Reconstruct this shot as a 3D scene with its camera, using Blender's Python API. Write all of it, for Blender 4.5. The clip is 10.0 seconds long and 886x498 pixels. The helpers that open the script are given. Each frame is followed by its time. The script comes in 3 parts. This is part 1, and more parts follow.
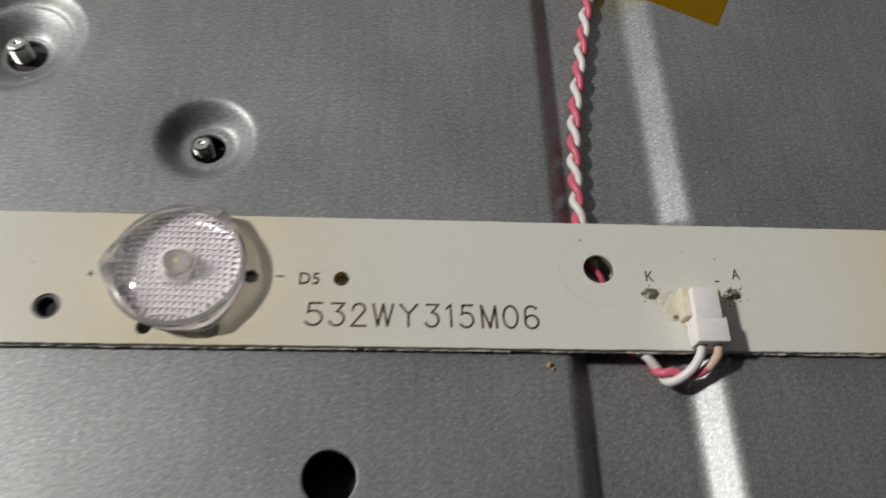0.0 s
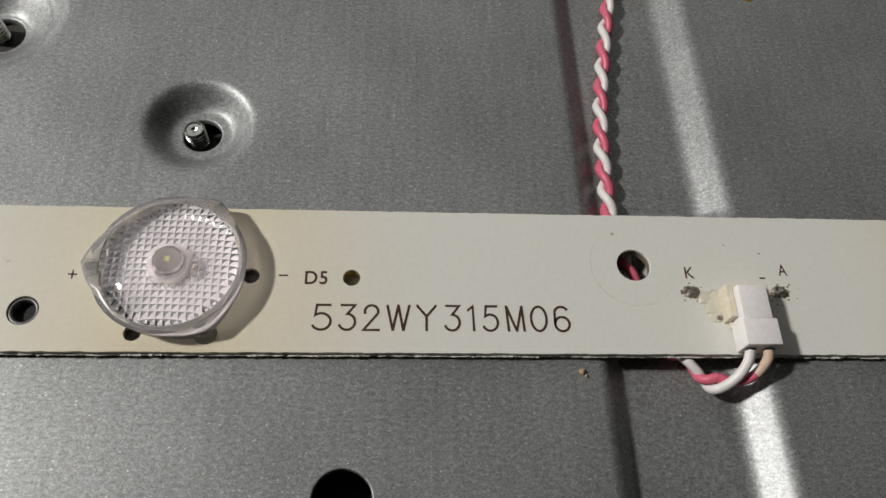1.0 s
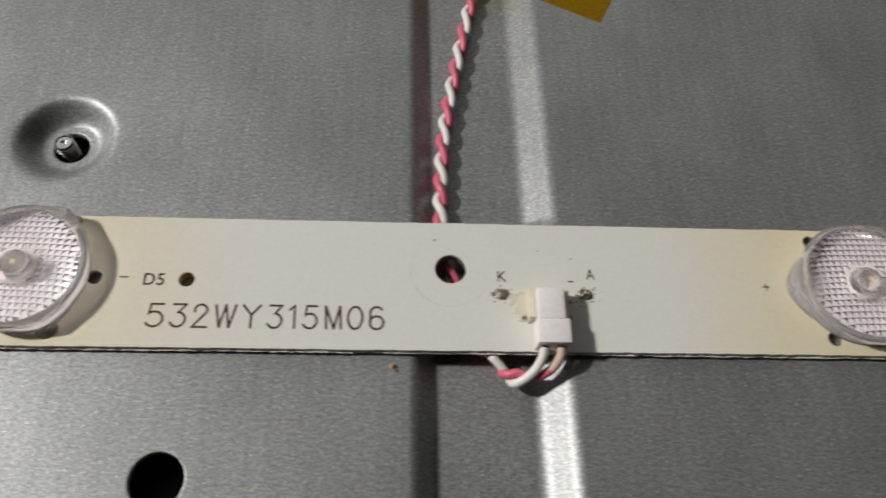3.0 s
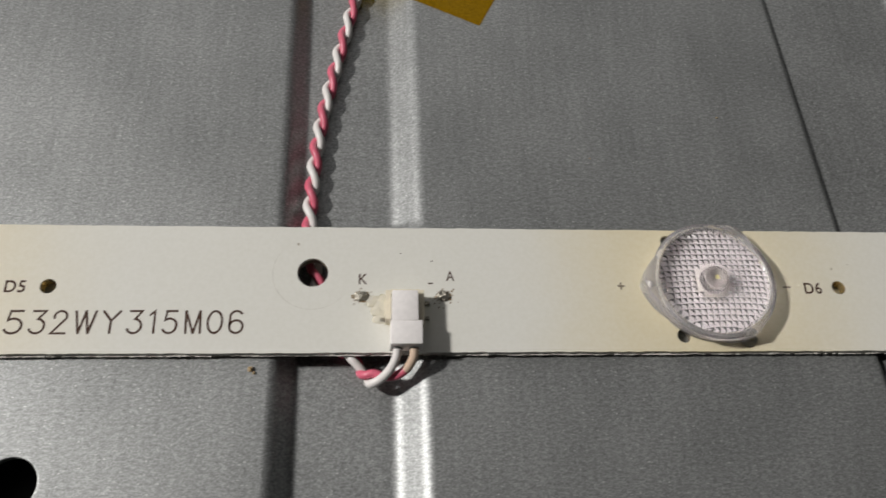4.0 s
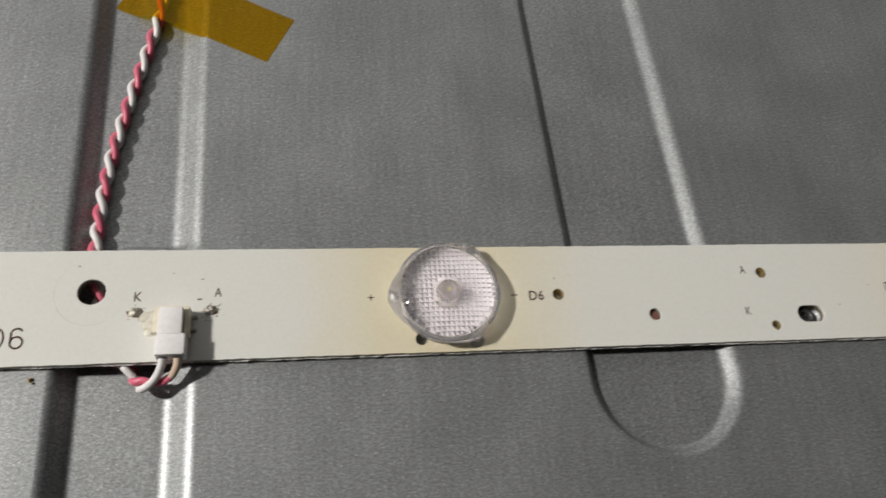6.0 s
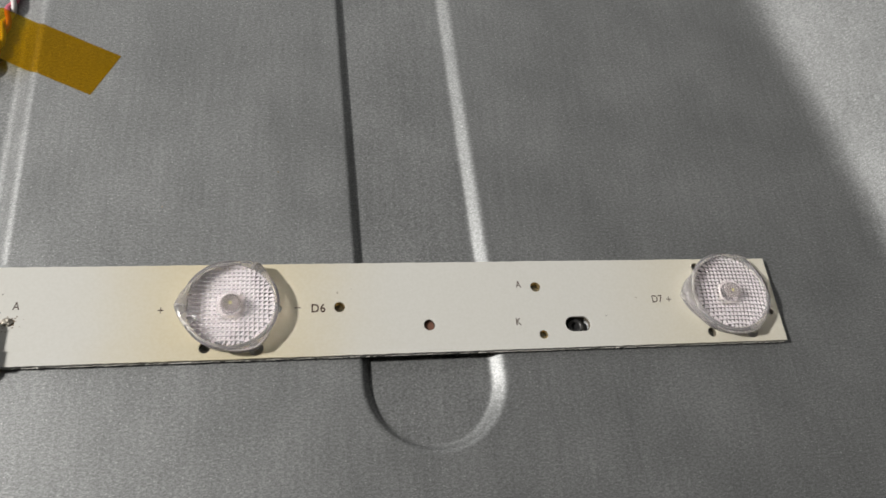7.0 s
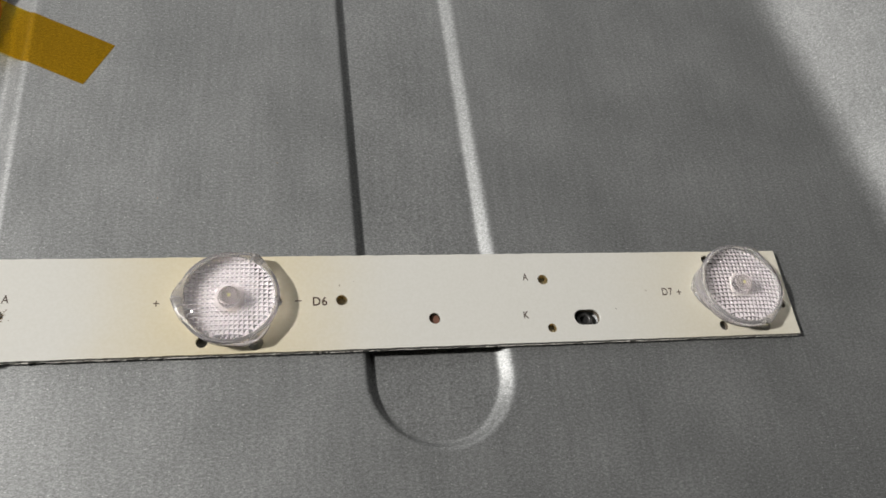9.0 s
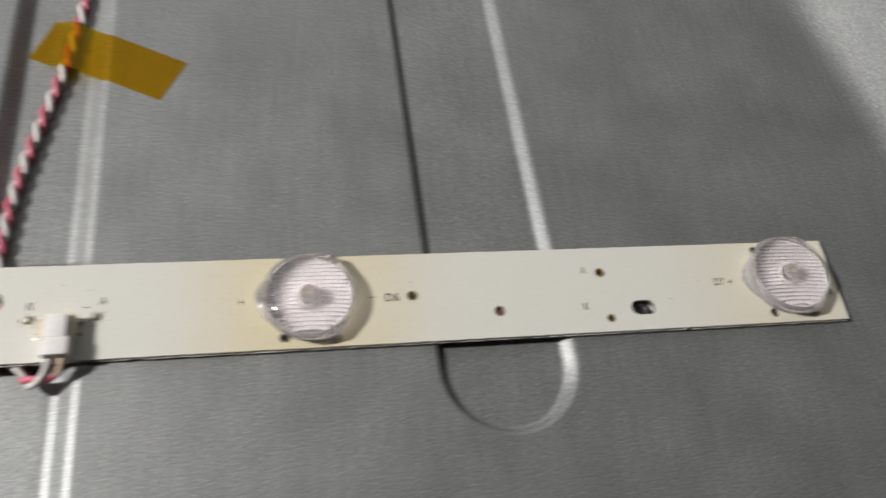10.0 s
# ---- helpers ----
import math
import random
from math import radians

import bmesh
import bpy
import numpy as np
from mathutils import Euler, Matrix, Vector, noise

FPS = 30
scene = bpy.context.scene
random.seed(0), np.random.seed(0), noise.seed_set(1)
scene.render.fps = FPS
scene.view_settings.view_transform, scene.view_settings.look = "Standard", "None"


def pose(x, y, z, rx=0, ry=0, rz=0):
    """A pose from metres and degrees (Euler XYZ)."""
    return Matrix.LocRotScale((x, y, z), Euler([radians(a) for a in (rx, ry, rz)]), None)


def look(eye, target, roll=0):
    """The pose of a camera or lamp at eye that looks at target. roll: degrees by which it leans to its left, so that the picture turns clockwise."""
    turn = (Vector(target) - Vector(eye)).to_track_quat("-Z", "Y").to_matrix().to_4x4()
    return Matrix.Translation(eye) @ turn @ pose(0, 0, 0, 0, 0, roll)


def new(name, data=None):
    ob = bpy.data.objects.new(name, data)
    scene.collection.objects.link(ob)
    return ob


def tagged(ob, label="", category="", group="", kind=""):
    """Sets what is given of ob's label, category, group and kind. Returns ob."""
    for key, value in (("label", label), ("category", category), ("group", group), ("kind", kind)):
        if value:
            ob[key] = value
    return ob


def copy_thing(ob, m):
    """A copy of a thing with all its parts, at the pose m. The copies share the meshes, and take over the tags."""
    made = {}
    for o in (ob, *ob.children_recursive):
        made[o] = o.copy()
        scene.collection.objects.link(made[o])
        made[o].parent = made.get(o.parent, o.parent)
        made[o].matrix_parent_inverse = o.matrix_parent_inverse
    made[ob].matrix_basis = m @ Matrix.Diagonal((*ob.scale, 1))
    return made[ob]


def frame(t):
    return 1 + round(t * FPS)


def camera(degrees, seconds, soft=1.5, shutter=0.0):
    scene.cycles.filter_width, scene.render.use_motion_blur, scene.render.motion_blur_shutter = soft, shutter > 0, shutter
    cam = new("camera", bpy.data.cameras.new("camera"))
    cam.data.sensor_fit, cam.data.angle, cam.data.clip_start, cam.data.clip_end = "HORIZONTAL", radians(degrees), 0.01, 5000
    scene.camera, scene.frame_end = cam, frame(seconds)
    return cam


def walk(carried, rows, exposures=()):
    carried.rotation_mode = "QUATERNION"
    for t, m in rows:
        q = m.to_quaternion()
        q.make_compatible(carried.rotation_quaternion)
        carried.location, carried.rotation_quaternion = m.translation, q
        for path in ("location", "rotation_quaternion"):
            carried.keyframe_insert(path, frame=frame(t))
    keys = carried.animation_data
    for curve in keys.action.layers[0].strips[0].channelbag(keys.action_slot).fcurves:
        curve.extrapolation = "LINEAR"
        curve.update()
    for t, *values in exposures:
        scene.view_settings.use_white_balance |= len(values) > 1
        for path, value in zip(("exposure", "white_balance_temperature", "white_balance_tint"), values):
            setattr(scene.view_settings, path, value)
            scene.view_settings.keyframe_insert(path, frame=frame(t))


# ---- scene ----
cam = camera(62.0, 10.0, soft=1.5, shutter=0.45)
MM = 0.001
# seconds, then millimetres and degrees
ROWS = [
    (0, -26.17, -40.05, 88.26, 27.26, -3.38, -0.45),
    (0.1, -24.64, -37.92, 85.48, 27.41, -3.55, -0.50),
    (0.3, -26.09, -35.25, 81.81, 26.97, -4.01, -0.91),
    (0.5, -26.54, -35.04, 80.42, 26.52, -3.78, -0.91),
    (0.7, -27.95, -35.74, 79.94, 26.64, -3.89, -0.96),
    (1, -29.09, -35.74, 80.22, 26.80, -3.84, -1.04),
    (1.2, -29.03, -36.10, 82.71, 26.90, -3.95, -1.12),
    (1.5, -28.14, -37.79, 84.93, 26.81, -3.96, -0.99),
    (1.7, -27.88, -37.95, 86.22, 26.68, -3.98, -0.97),
    (2, -28.16, -38.39, 85.57, 27.21, -4.01, -0.96),
    (2.2, -26.30, -37.83, 85.64, 27.06, -3.61, -0.77),
    (3.3, 1.90, -39.59, 90.66, 26.83, -3.02, -0.31),
    (3.5, 5.42, -39.34, 91.82, 26.44, -3.84, -0.81),
    (3.7, 6.56, -39.27, 92.55, 26.28, -4.02, -1.20),
    (4, 9.74, -38.63, 92.82, 26.00, -4.15, -1.59),
    (4.2, 12.29, -38.20, 95.00, 25.96, -4.39, -1.72),
    (4.5, 14.03, -38.10, 97.93, 25.77, -4.76, -2.15),
    (4.7, 19.59, -39.76, 101.15, 25.65, -5.38, -2.61),
    (5, 22.17, -41.01, 104.07, 25.77, -6.31, -3.34),
    (5.2, 22.52, -40.63, 105.17, 25.63, -6.65, -3.53),
    (5.4, 28.41, -42.22, 109.64, 25.47, -6.98, -3.69),
    (5.5, 31.91, -42.35, 112.22, 25.29, -7.20, -3.91),
    (5.6, 33.06, -43.40, 112.06, 25.63, -7.47, -4.08),
    (5.8, 31.58, -42.78, 110.88, 25.46, -8.33, -4.47),
    (6, 33.04, -42.10, 111.93, 25.14, -8.80, -4.73),
    (6.2, 43.60, -44.03, 118.19, 25.08, -8.48, -4.65),
    (7.3, 67.54, -50.01, 130.18, 26.52, -9.80, -5.38),
    (7.5, 64.08, -50.80, 131.27, 26.59, -9.95, -5.48),
    (7.7, 53.27, -54.37, 133.32, 26.72, -10.06, -5.52),
    (8, 38.79, -57.18, 134.40, 26.83, -10.18, -5.70),
    (8.2, 46.81, -58.08, 136.30, 26.78, -9.54, -5.40),
    (8.5, 58.15, -56.03, 132.61, 26.90, -9.76, -5.50),
    (8.7, 62.45, -52.51, 127.45, 27.08, -9.70, -5.52),
    (9, 65.13, -51.24, 123.66, 27.25, -9.90, -5.67),
    (9.2, 66.10, -52.25, 123.76, 27.38, -10.02, -5.69),
    (9.5, 65.44, -54.19, 125.09, 27.55, -9.68, -5.80),
    (9.7, 64.29, -54.91, 125.87, 27.52, -9.07, -6.10),
    (9.9, 61.63, -53.59, 127.24, 27.38, -8.12, -6.22),
    (10, 54.72, -56.03, 127.63, 28.23, -8.13, -6.38),
]
walk(cam, [(t, pose(x * MM, y * MM, z * MM, rx, ry, rz)) for t, x, y, z, rx, ry, rz in ROWS],
     exposures=((0.0, -0.42), (1.0, -0.38), (2.0, -0.25), (3.5, -0.22), (4.5, -0.07), (6.0, 0.0), (8.0, 0.15), (10.0, 0.13)))

# ---- light: one work lamp to the side of the panel, an added room gradient ----
world = bpy.data.worlds.new("room_gradient")
scene.world = world
world.use_nodes = True
ROOM_NEAR, ROOM_FAR = 0.005, 0.62  # unseen room, dark behind the camera; raised beyond, lamp side, to brighten the steel
n, l = world.node_tree.nodes, world.node_tree.links
n["Background"].inputs["Color"].default_value = (1.0, 0.98, 0.96, 1)
way = n.new("ShaderNodeVectorMath")
way.operation = "DOT_PRODUCT"
way.inputs[1].default_value = (-0.42, 0.9, 0.0)
l.new(n.new("ShaderNodeTexCoord").outputs["Generated"], way.inputs[0])
fade = n.new("ShaderNodeMapRange")
fade.interpolation_type = "SMOOTHSTEP"
for k, val in (("From Min", 0.0), ("From Max", 1.0), ("To Min", ROOM_NEAR), ("To Max", ROOM_FAR)):
    fade.inputs[k].default_value = val
l.new(way.outputs["Value"], fade.inputs["Value"])
l.new(fade.outputs[0], n["Background"].inputs["Strength"])


def area_lamp(name, eye, target, size, watts, colour):
    data = bpy.data.lights.new(name, "AREA")
    data.shape, data.size, data.energy, data.color = "DISK", size, watts, colour
    ob = new(name, data)
    ob.matrix_world = look(eye, target)
    return ob


area_lamp("work_lamp", (-1.15, 0.13, 1.03), (0.04, 0.0, 0.0), 0.12, 25.0, (1.0, 0.965, 0.925))


# ---- materials ----
def material(name, colour=(0.5, 0.5, 0.5), rough=0.5, metal=0.0):
    m = bpy.data.materials.new(name)
    m.use_nodes = True
    b = m.node_tree.nodes["Principled BSDF"]
    b.inputs["Base Color"].default_value = (*colour, 1)
    b.inputs["Roughness"].default_value = rough
    b.inputs["Metallic"].default_value = metal
    return m, m.node_tree.nodes, m.node_tree.links, b


def coords(nodes, links, scale=(1, 1, 1)):
    c = nodes.new("ShaderNodeTexCoord")
    p = nodes.new("ShaderNodeMapping")
    p.inputs["Scale"].default_value = scale
    links.new(c.outputs["Object"], p.inputs["Vector"])
    return p.outputs["Vector"]


def noise_tex(nodes, links, vector, scale, detail=3.0, rough=0.55):
    n = nodes.new("ShaderNodeTexNoise")
    n.inputs["Scale"].default_value, n.inputs["Detail"].default_value = scale, detail
    n.inputs["Roughness"].default_value = rough
    links.new(vector, n.inputs["Vector"])
    return n.outputs["Fac"]


def ramp(nodes, links, fac, stops):
    r = nodes.new("ShaderNodeValToRGB")
    while len(r.color_ramp.elements) < len(stops):
        r.color_ramp.elements.new(0.5)
    for e, (p, c) in zip(r.color_ramp.elements, stops):
        e.position, e.color = p, (*c, 1)
    links.new(fac, r.inputs["Fac"])
    return r.outputs["Color"]


def mixed(nodes, links, fac, a, b, blend="MIX"):
    m = nodes.new("ShaderNodeMix")
    m.data_type, m.blend_type = "RGBA", blend
    for socket, value in (("Factor", fac), ("A", a), ("B", b)):
        i = next(s for s in m.inputs if s.name == socket and s.type == ("VALUE" if socket == "Factor" else "RGBA"))
        if isinstance(value, (tuple, float, int)):
            i.default_value = (*value, 1) if isinstance(value, tuple) else value
        else:
            links.new(value, i)
    return next(s for s in m.outputs if s.type == "RGBA")


def calc(nodes, links, op, a, b=0.0, c=0.0):
    m = nodes.new("ShaderNodeMath")
    m.operation = op
    for i, v in zip(m.inputs, (a, b, c)):
        if isinstance(v, (float, int)):
            i.default_value = v
        else:
            links.new(v, i)
    return m.outputs[0]


def bumped(nodes, links, bsdf, height, strength, distance):
    b = nodes.new("ShaderNodeBump")
    b.inputs["Strength"].default_value, b.inputs["Distance"].default_value = strength, distance
    links.new(height, b.inputs["Height"])
    links.new(b.outputs["Normal"], bsdf.inputs["Normal"])


def steel_material():
    """Zinc-coated sheet: glints of fine crystals painted as white flecks, faint rolling lines, cloudy patches."""
    m, n, l, b = material("galvanised_steel", (0.4, 0.41, 0.41), 0.45, 0.62)
    v = coords(n, l)
    grain = noise_tex(n, l, v, 4200.0, 2.0, 0.7)
    mid = noise_tex(n, l, coords(n, l, (0.8, 1.25, 1)), 1900.0, 3.0, 0.65)
    blotch = noise_tex(n, l, v, 60.0, 4.0)
    lines = noise_tex(n, l, coords(n, l, (1, 0.06, 1)), 900.0, 2.0)
    tone = ramp(n, l, blotch, [(0.3, (0.275, 0.284, 0.283)), (0.7, (0.335, 0.344, 0.343))])
    tone = mixed(n, l, 0.34, tone, ramp(n, l, grain, [(0.36, (0.12, 0.12, 0.12)), (0.64, (0.85, 0.85, 0.85))]), "OVERLAY")
    tone = mixed(n, l, 0.32, tone, ramp(n, l, mid, [(0.36, (0.2, 0.2, 0.2)), (0.64, (0.8, 0.8, 0.8))]), "OVERLAY")
    tone = mixed(n, l, 0.3, tone, ramp(n, l, lines, [(0.3, (0.4, 0.4, 0.4)), (0.7, (0.6, 0.6, 0.6))]), "OVERLAY")
    cloud = ramp(n, l, noise_tex(n, l, v, 22.0, 2.0), [(0.35, (0.47, 0.47, 0.47)), (0.65, (0.53, 0.53, 0.53))])
    tone = mixed(n, l, 1.0, tone, cloud, "OVERLAY")
    # crystal glints put into the base colour as sparse near-white flecks
    flake = n.new("ShaderNodeTexVoronoi")
    flake.inputs["Scale"].default_value = 2600.0
    l.new(coords(n, l, (0.7, 1.3, 1)), flake.inputs["Vector"])
    glint_paint = ramp(n, l, flake.outputs["Distance"], [(0.0, (1, 1, 1)), (0.3, (0, 0, 0))])
    pick = n.new("ShaderNodeSeparateXYZ")
    l.new(flake.outputs["Color"], pick.inputs[0])
    sparse = ramp(n, l, pick.outputs[0], [(0.8, (0, 0, 0)), (0.97, (1, 1, 1))])
    both = mixed(n, l, 1.0, glint_paint, sparse, "MULTIPLY")
    tone = mixed(n, l, both, tone, (0.95, 0.95, 0.95))
    l.new(tone, b.inputs["Base Color"])
    rough = calc(n, l, "MULTIPLY_ADD", blotch, 0.10, 0.36)
    rough = calc(n, l, "MULTIPLY_ADD", grain, 0.16, rough)
    l.new(rough, b.inputs["Roughness"])
    bumped(n, l, b, calc(n, l, "ADD", calc(n, l, "MULTIPLY", grain, 0.5), mid), 0.25, 0.00005)
    return m


LEDS = (-53.5, 53.8, 150.6)


def mask_material():
    """Cream solder mask, yellowed by heat round the three lamps."""
    m, n, l, b = material("cream_solder_mask", (0.74, 0.71, 0.61), 0.42)
    v = coords(n, l)
    sep = n.new("ShaderNodeSeparateXYZ")
    l.new(v, sep.inputs[0])
    soft = noise_tex(n, l, v, 55.0, 3.0)
    fine = noise_tex(n, l, v, 1800.0, 3.0)
    heat = None
    for x, much in zip(LEDS, (0.85, 1.0, 0.5)):
        d = calc(n, l, "ABSOLUTE", calc(n, l, "SUBTRACT", sep.outputs[0], x * MM))
        d = calc(n, l, "MULTIPLY_ADD", soft, 0.012, d)
        s = n.new("ShaderNodeMapRange")
        s.interpolation_type = "SMOOTHSTEP"
        for k, val in (("From Min", 0.037), ("From Max", 0.008), ("To Min", 0.0), ("To Max", 1.0)):
            s.inputs[k].default_value = val
        l.new(d, s.inputs["Value"])
        one = calc(n, l, "MULTIPLY", s.outputs[0], much)
        heat = one if heat is None else calc(n, l, "MAXIMUM", heat, one)
    heat = calc(n, l, "MULTIPLY", heat, 0.95)
    tone = mixed(n, l, heat, (0.725, 0.72, 0.668), (0.72, 0.64, 0.44))
    tone = mixed(n, l, 0.12, tone, ramp(n, l, fine, [(0.35, (0.3, 0.3, 0.3)), (0.65, (0.7, 0.7, 0.7))]), "OVERLAY")
    spot = ramp(n, l, noise_tex(n, l, v, 420.0, 1.0), [(0.79, (0, 0, 0)), (0.82, (1, 1, 1))])
    tone = mixed(n, l, spot, tone, (0.25, 0.2, 0.13))
    l.new(tone, b.inputs["Base Color"])
    l.new(calc(n, l, "MULTIPLY_ADD", soft, 0.15, 0.36), b.inputs["Roughness"])
    bumped(n, l, b, fine, 0.12, 0.00003)
    return m


def plain_material(name, colour, rough, metal=0.0, grain=1500.0, vary=0.12, bump=0.15, depth=0.00004):
    m, n, l, b = material(name, colour, rough, metal)
    f = noise_tex(n, l, coords(n, l), grain, 4.0)
    dark, light = tuple(c * (1 - vary) for c in colour), tuple(min(1.0, c * (1 + vary)) for c in colour)
    l.new(ramp(n, l, f, [(0.3, dark), (0.7, light)]), b.inputs["Base Color"])
    l.new(calc(n, l, "MULTIPLY_ADD", f, 0.12, rough - 0.06), b.inputs["Roughness"])
    bumped(n, l, b, f, bump, depth)
    return m


def see_through(name, colour, clear, rough, tint):
    """Part of the light goes straight through, tinted; the rest meets a glossy plastic."""
    m, n, l, b = material(name, colour, rough)
    t, mix = n.new("ShaderNodeBsdfTransparent"), n.new("ShaderNodeMixShader")
    t.inputs["Color"].default_value = (*tint, 1)
    mix.inputs[0].default_value = clear
    l.new(b.outputs[0], mix.inputs[1])
    l.new(t.outputs[0], mix.inputs[2])
    l.new(mix.outputs[0], n["Material Output"].inputs["Surface"])
    return m, n, l, b


STEEL = steel_material()
MASK = mask_material()
CORE = plain_material("board_core_grey", (0.17, 0.145, 0.11), 0.8)
BURR = plain_material("frayed_white_fibre", (0.82, 0.8, 0.74), 0.8)
INK = plain_material("brown_black_print", (0.052, 0.021, 0.010), 0.8)
PLUG = plain_material("white_nylon", (0.85, 0.82, 0.81), 0.42, vary=0.05)
HEADER = plain_material("cream_nylon", (0.72, 0.66, 0.52), 0.5, vary=0.08)
SOLDER = plain_material("dull_solder", (0.30, 0.28, 0.24), 0.42, 0.9, 2500.0, 0.35, 0.8, 0.0002)
FLUX = plain_material("brown_flux", (0.20, 0.13, 0.06), 0.4, vary=0.3)
WHITE_WIRE = plain_material("white_insulation", (0.78, 0.75, 0.73), 0.4, vary=0.05)
PINK_WIRE = plain_material("pink_insulation", (0.66, 0.13, 0.2), 0.4, vary=0.1)
TAN_WIRE = plain_material("tan_insulation", (0.66, 0.50, 0.38), 0.42, vary=0.06)
GUNMETAL = plain_material("dark_dull_metal", (0.12, 0.12, 0.118), 0.45, 0.8)
SCREW = plain_material("zinc_thread", (0.85, 0.85, 0.8), 0.24, 1.0, 900.0, 0.15)
# near-black for the discs that stand in for shade inside holes
HOLE_SHADE = plain_material("hole_shade_black", (0.015, 0.015, 0.015), 0.8)
# kept near-black to deepen the shade seen through the panel's hole
WOOD = plain_material("dark_bench_top", (0.025, 0.023, 0.02), 0.6, 0.0, 40.0, 0.3)
COPPER = plain_material("brown_laminate", (0.16, 0.075, 0.05), 0.6)
PHOSPHOR = plain_material("yellow_phosphor", (0.5, 0.48, 0.2), 0.4)
CERAMIC = plain_material("white_package", (0.62, 0.6, 0.55), 0.4)
CRUMB = plain_material("tan_crumb", (0.45, 0.33, 0.18), 0.8)


def kapton_material():
    m, n, l, b = see_through("amber_film", (0.34, 0.22, 0.008), 0.8, 0.18, (0.94, 0.67, 0.04))
    f = noise_tex(n, l, coords(n, l), 160.0, 3.0)
    bumped(n, l, b, f, 0.25, 0.0005)
    return m


KAPTON = kapton_material()
POST = see_through("milky_acrylic", (0.82, 0.79, 0.78), 0.66, 0.04, (0.95, 0.93, 0.93))[0]
# pale tone in place of the light that the lens gathers on the board
LENS_LIGHT = see_through("lens_light_pale", (0.56, 0.53, 0.535), 0.15, 0.25, (0.9, 0.88, 0.88))[0]
GLUE = see_through("clear_glue_residue", (0.95, 0.93, 0.87), 0.5, 0.15, (0.95, 0.92, 0.80))[0]


def acrylic_material(name, rough, clear=1.0):
    m, n, l, b = material(name, (0.97, 0.95, 0.96), rough)
    b.inputs["Transmission Weight"].default_value = clear
    b.inputs["IOR"].default_value = 1.47
    return m


ACRYLIC = acrylic_material("clear_acrylic", 0.03)
PRISM = acrylic_material("moulded_acrylic", 0.04, 1.0)
WELL = acrylic_material("glassy_post", 0.03, 0.97)
FLANGE = acrylic_material("satin_acrylic", 0.16, 0.84)


# ---- builders ----
def mesh_of(name, verts, faces, mat, smooth=True):
    me = bpy.data.meshes.new(name)
    me.from_pydata([tuple(float(c) * MM for c in v) for v in verts], [], faces)
    me.materials.append(mat)
    if smooth:
        me.polygons.foreach_set("use_smooth", [True] * len(me.polygons))
    me.update()
    return me


def thing(name, x, y, z, label, category, group="", kind=""):
    ob = new(name)
    ob.empty_display_size = 0.002
    ob.location = (x * MM, y * MM, z * MM)
    return tagged(ob, label, category, group, kind)


def put(name, me, parent=None, label="", at=(0, 0, 0)):
    ob = new(name, me)
    ob.location = tuple(c * MM for c in at)
    if parent is not None:
        ob.parent = parent
    if label:
        ob["label"] = label
    return ob


def part(name, bm, mat, parent, label="", at=(0, 0, 0), smooth=True, bevel=0.0):
    """Links a bmesh in millimetres as one mesh under its thing."""
    if bevel:
        sharp = [e for e in bm.edges if len(e.link_faces) == 2 and e.calc_face_angle(0) > 0.6]
        bmesh.ops.bevel(bm, geom=sharp, offset=bevel, segments=2, affect="EDGES", profile=0.6)
    bmesh.ops.scale(bm, vec=(MM, MM, MM), verts=bm.verts)
    me = bpy.data.meshes.new(name)
    bm.to_mesh(me)
    bm.free()
    me.materials.append(mat)
    if smooth:
        me.polygons.foreach_set("use_smooth", [True] * len(me.polygons))
        me.set_sharp_from_angle(angle=radians(40))
    return put(name, me, parent, label, at)


def block(bm, x0, x1, y0, y1, z0, z1, taper=0.0):
    p = [(x0, y0, z0), (x1, y0, z0), (x1, y1, z0), (x0, y1, z0),
         (x0 + taper, y0 + taper, z1), (x1 - taper, y0 + taper, z1), (x1 - taper, y1 - taper, z1), (x0 + taper, y1 - taper, z1)]
    v = [bm.verts.new(c) for c in p]
    for f in ((3, 2, 1, 0), (4, 5, 6, 7), (0, 1, 5, 4), (1, 2, 6, 5), (2, 3, 7, 6), (3, 0, 4, 7)):
        bm.faces.new([v[i] for i in f])
    return bm


def lathe(profile, n=48, cx=0.0, cy=0.0, outline=None):
    """Rings from (radius, height) rows; outline(angle) gives a factor for rows whose third value is 1."""
    verts, faces = [], []
    for row in profile:
        r, z = row[:2]
        for i in range(n):
            a = 2 * math.pi * i / n
            k = outline(a) if outline and len(row) > 2 and row[2] else r
            verts.append((cx + k * math.cos(a), cy + k * math.sin(a), z))
    for j in range(len(profile) - 1):
        for i in range(n):
            a, b = j * n + i, j * n + (i + 1) % n
            faces.append((a, b, b + n, a + n))
    return verts, faces


def tube(points, radius, sides=10, cap=True):
    """A round wire through the points."""
    pts = [Vector(p) for p in points]
    verts, faces = [], []
    side = None
    for i, p in enumerate(pts):
        ahead = (pts[min(i + 1, len(pts) - 1)] - pts[max(i - 1, 0)]).normalized()
        ref = side if side is not None else Vector((0, 0, 1)) if abs(ahead.z) < 0.9 else Vector((1, 0, 0))
        side = (ref - ahead * ref.dot(ahead)).normalized()
        other = ahead.cross(side)
        for k in range(sides):
            a = 2 * math.pi * k / sides
            verts.append(p + radius * (math.cos(a) * side + math.sin(a) * other))
    for i in range(len(pts) - 1):
        for k in range(sides):
            a, b = i * sides + k, i * sides + (k + 1) % sides
            faces.append((a, b, b + sides, a + sides))
    if cap:
        faces += [tuple(range(sides))[::-1], tuple(range((len(pts) - 1) * sides, len(pts) * sides))]
    return verts, faces


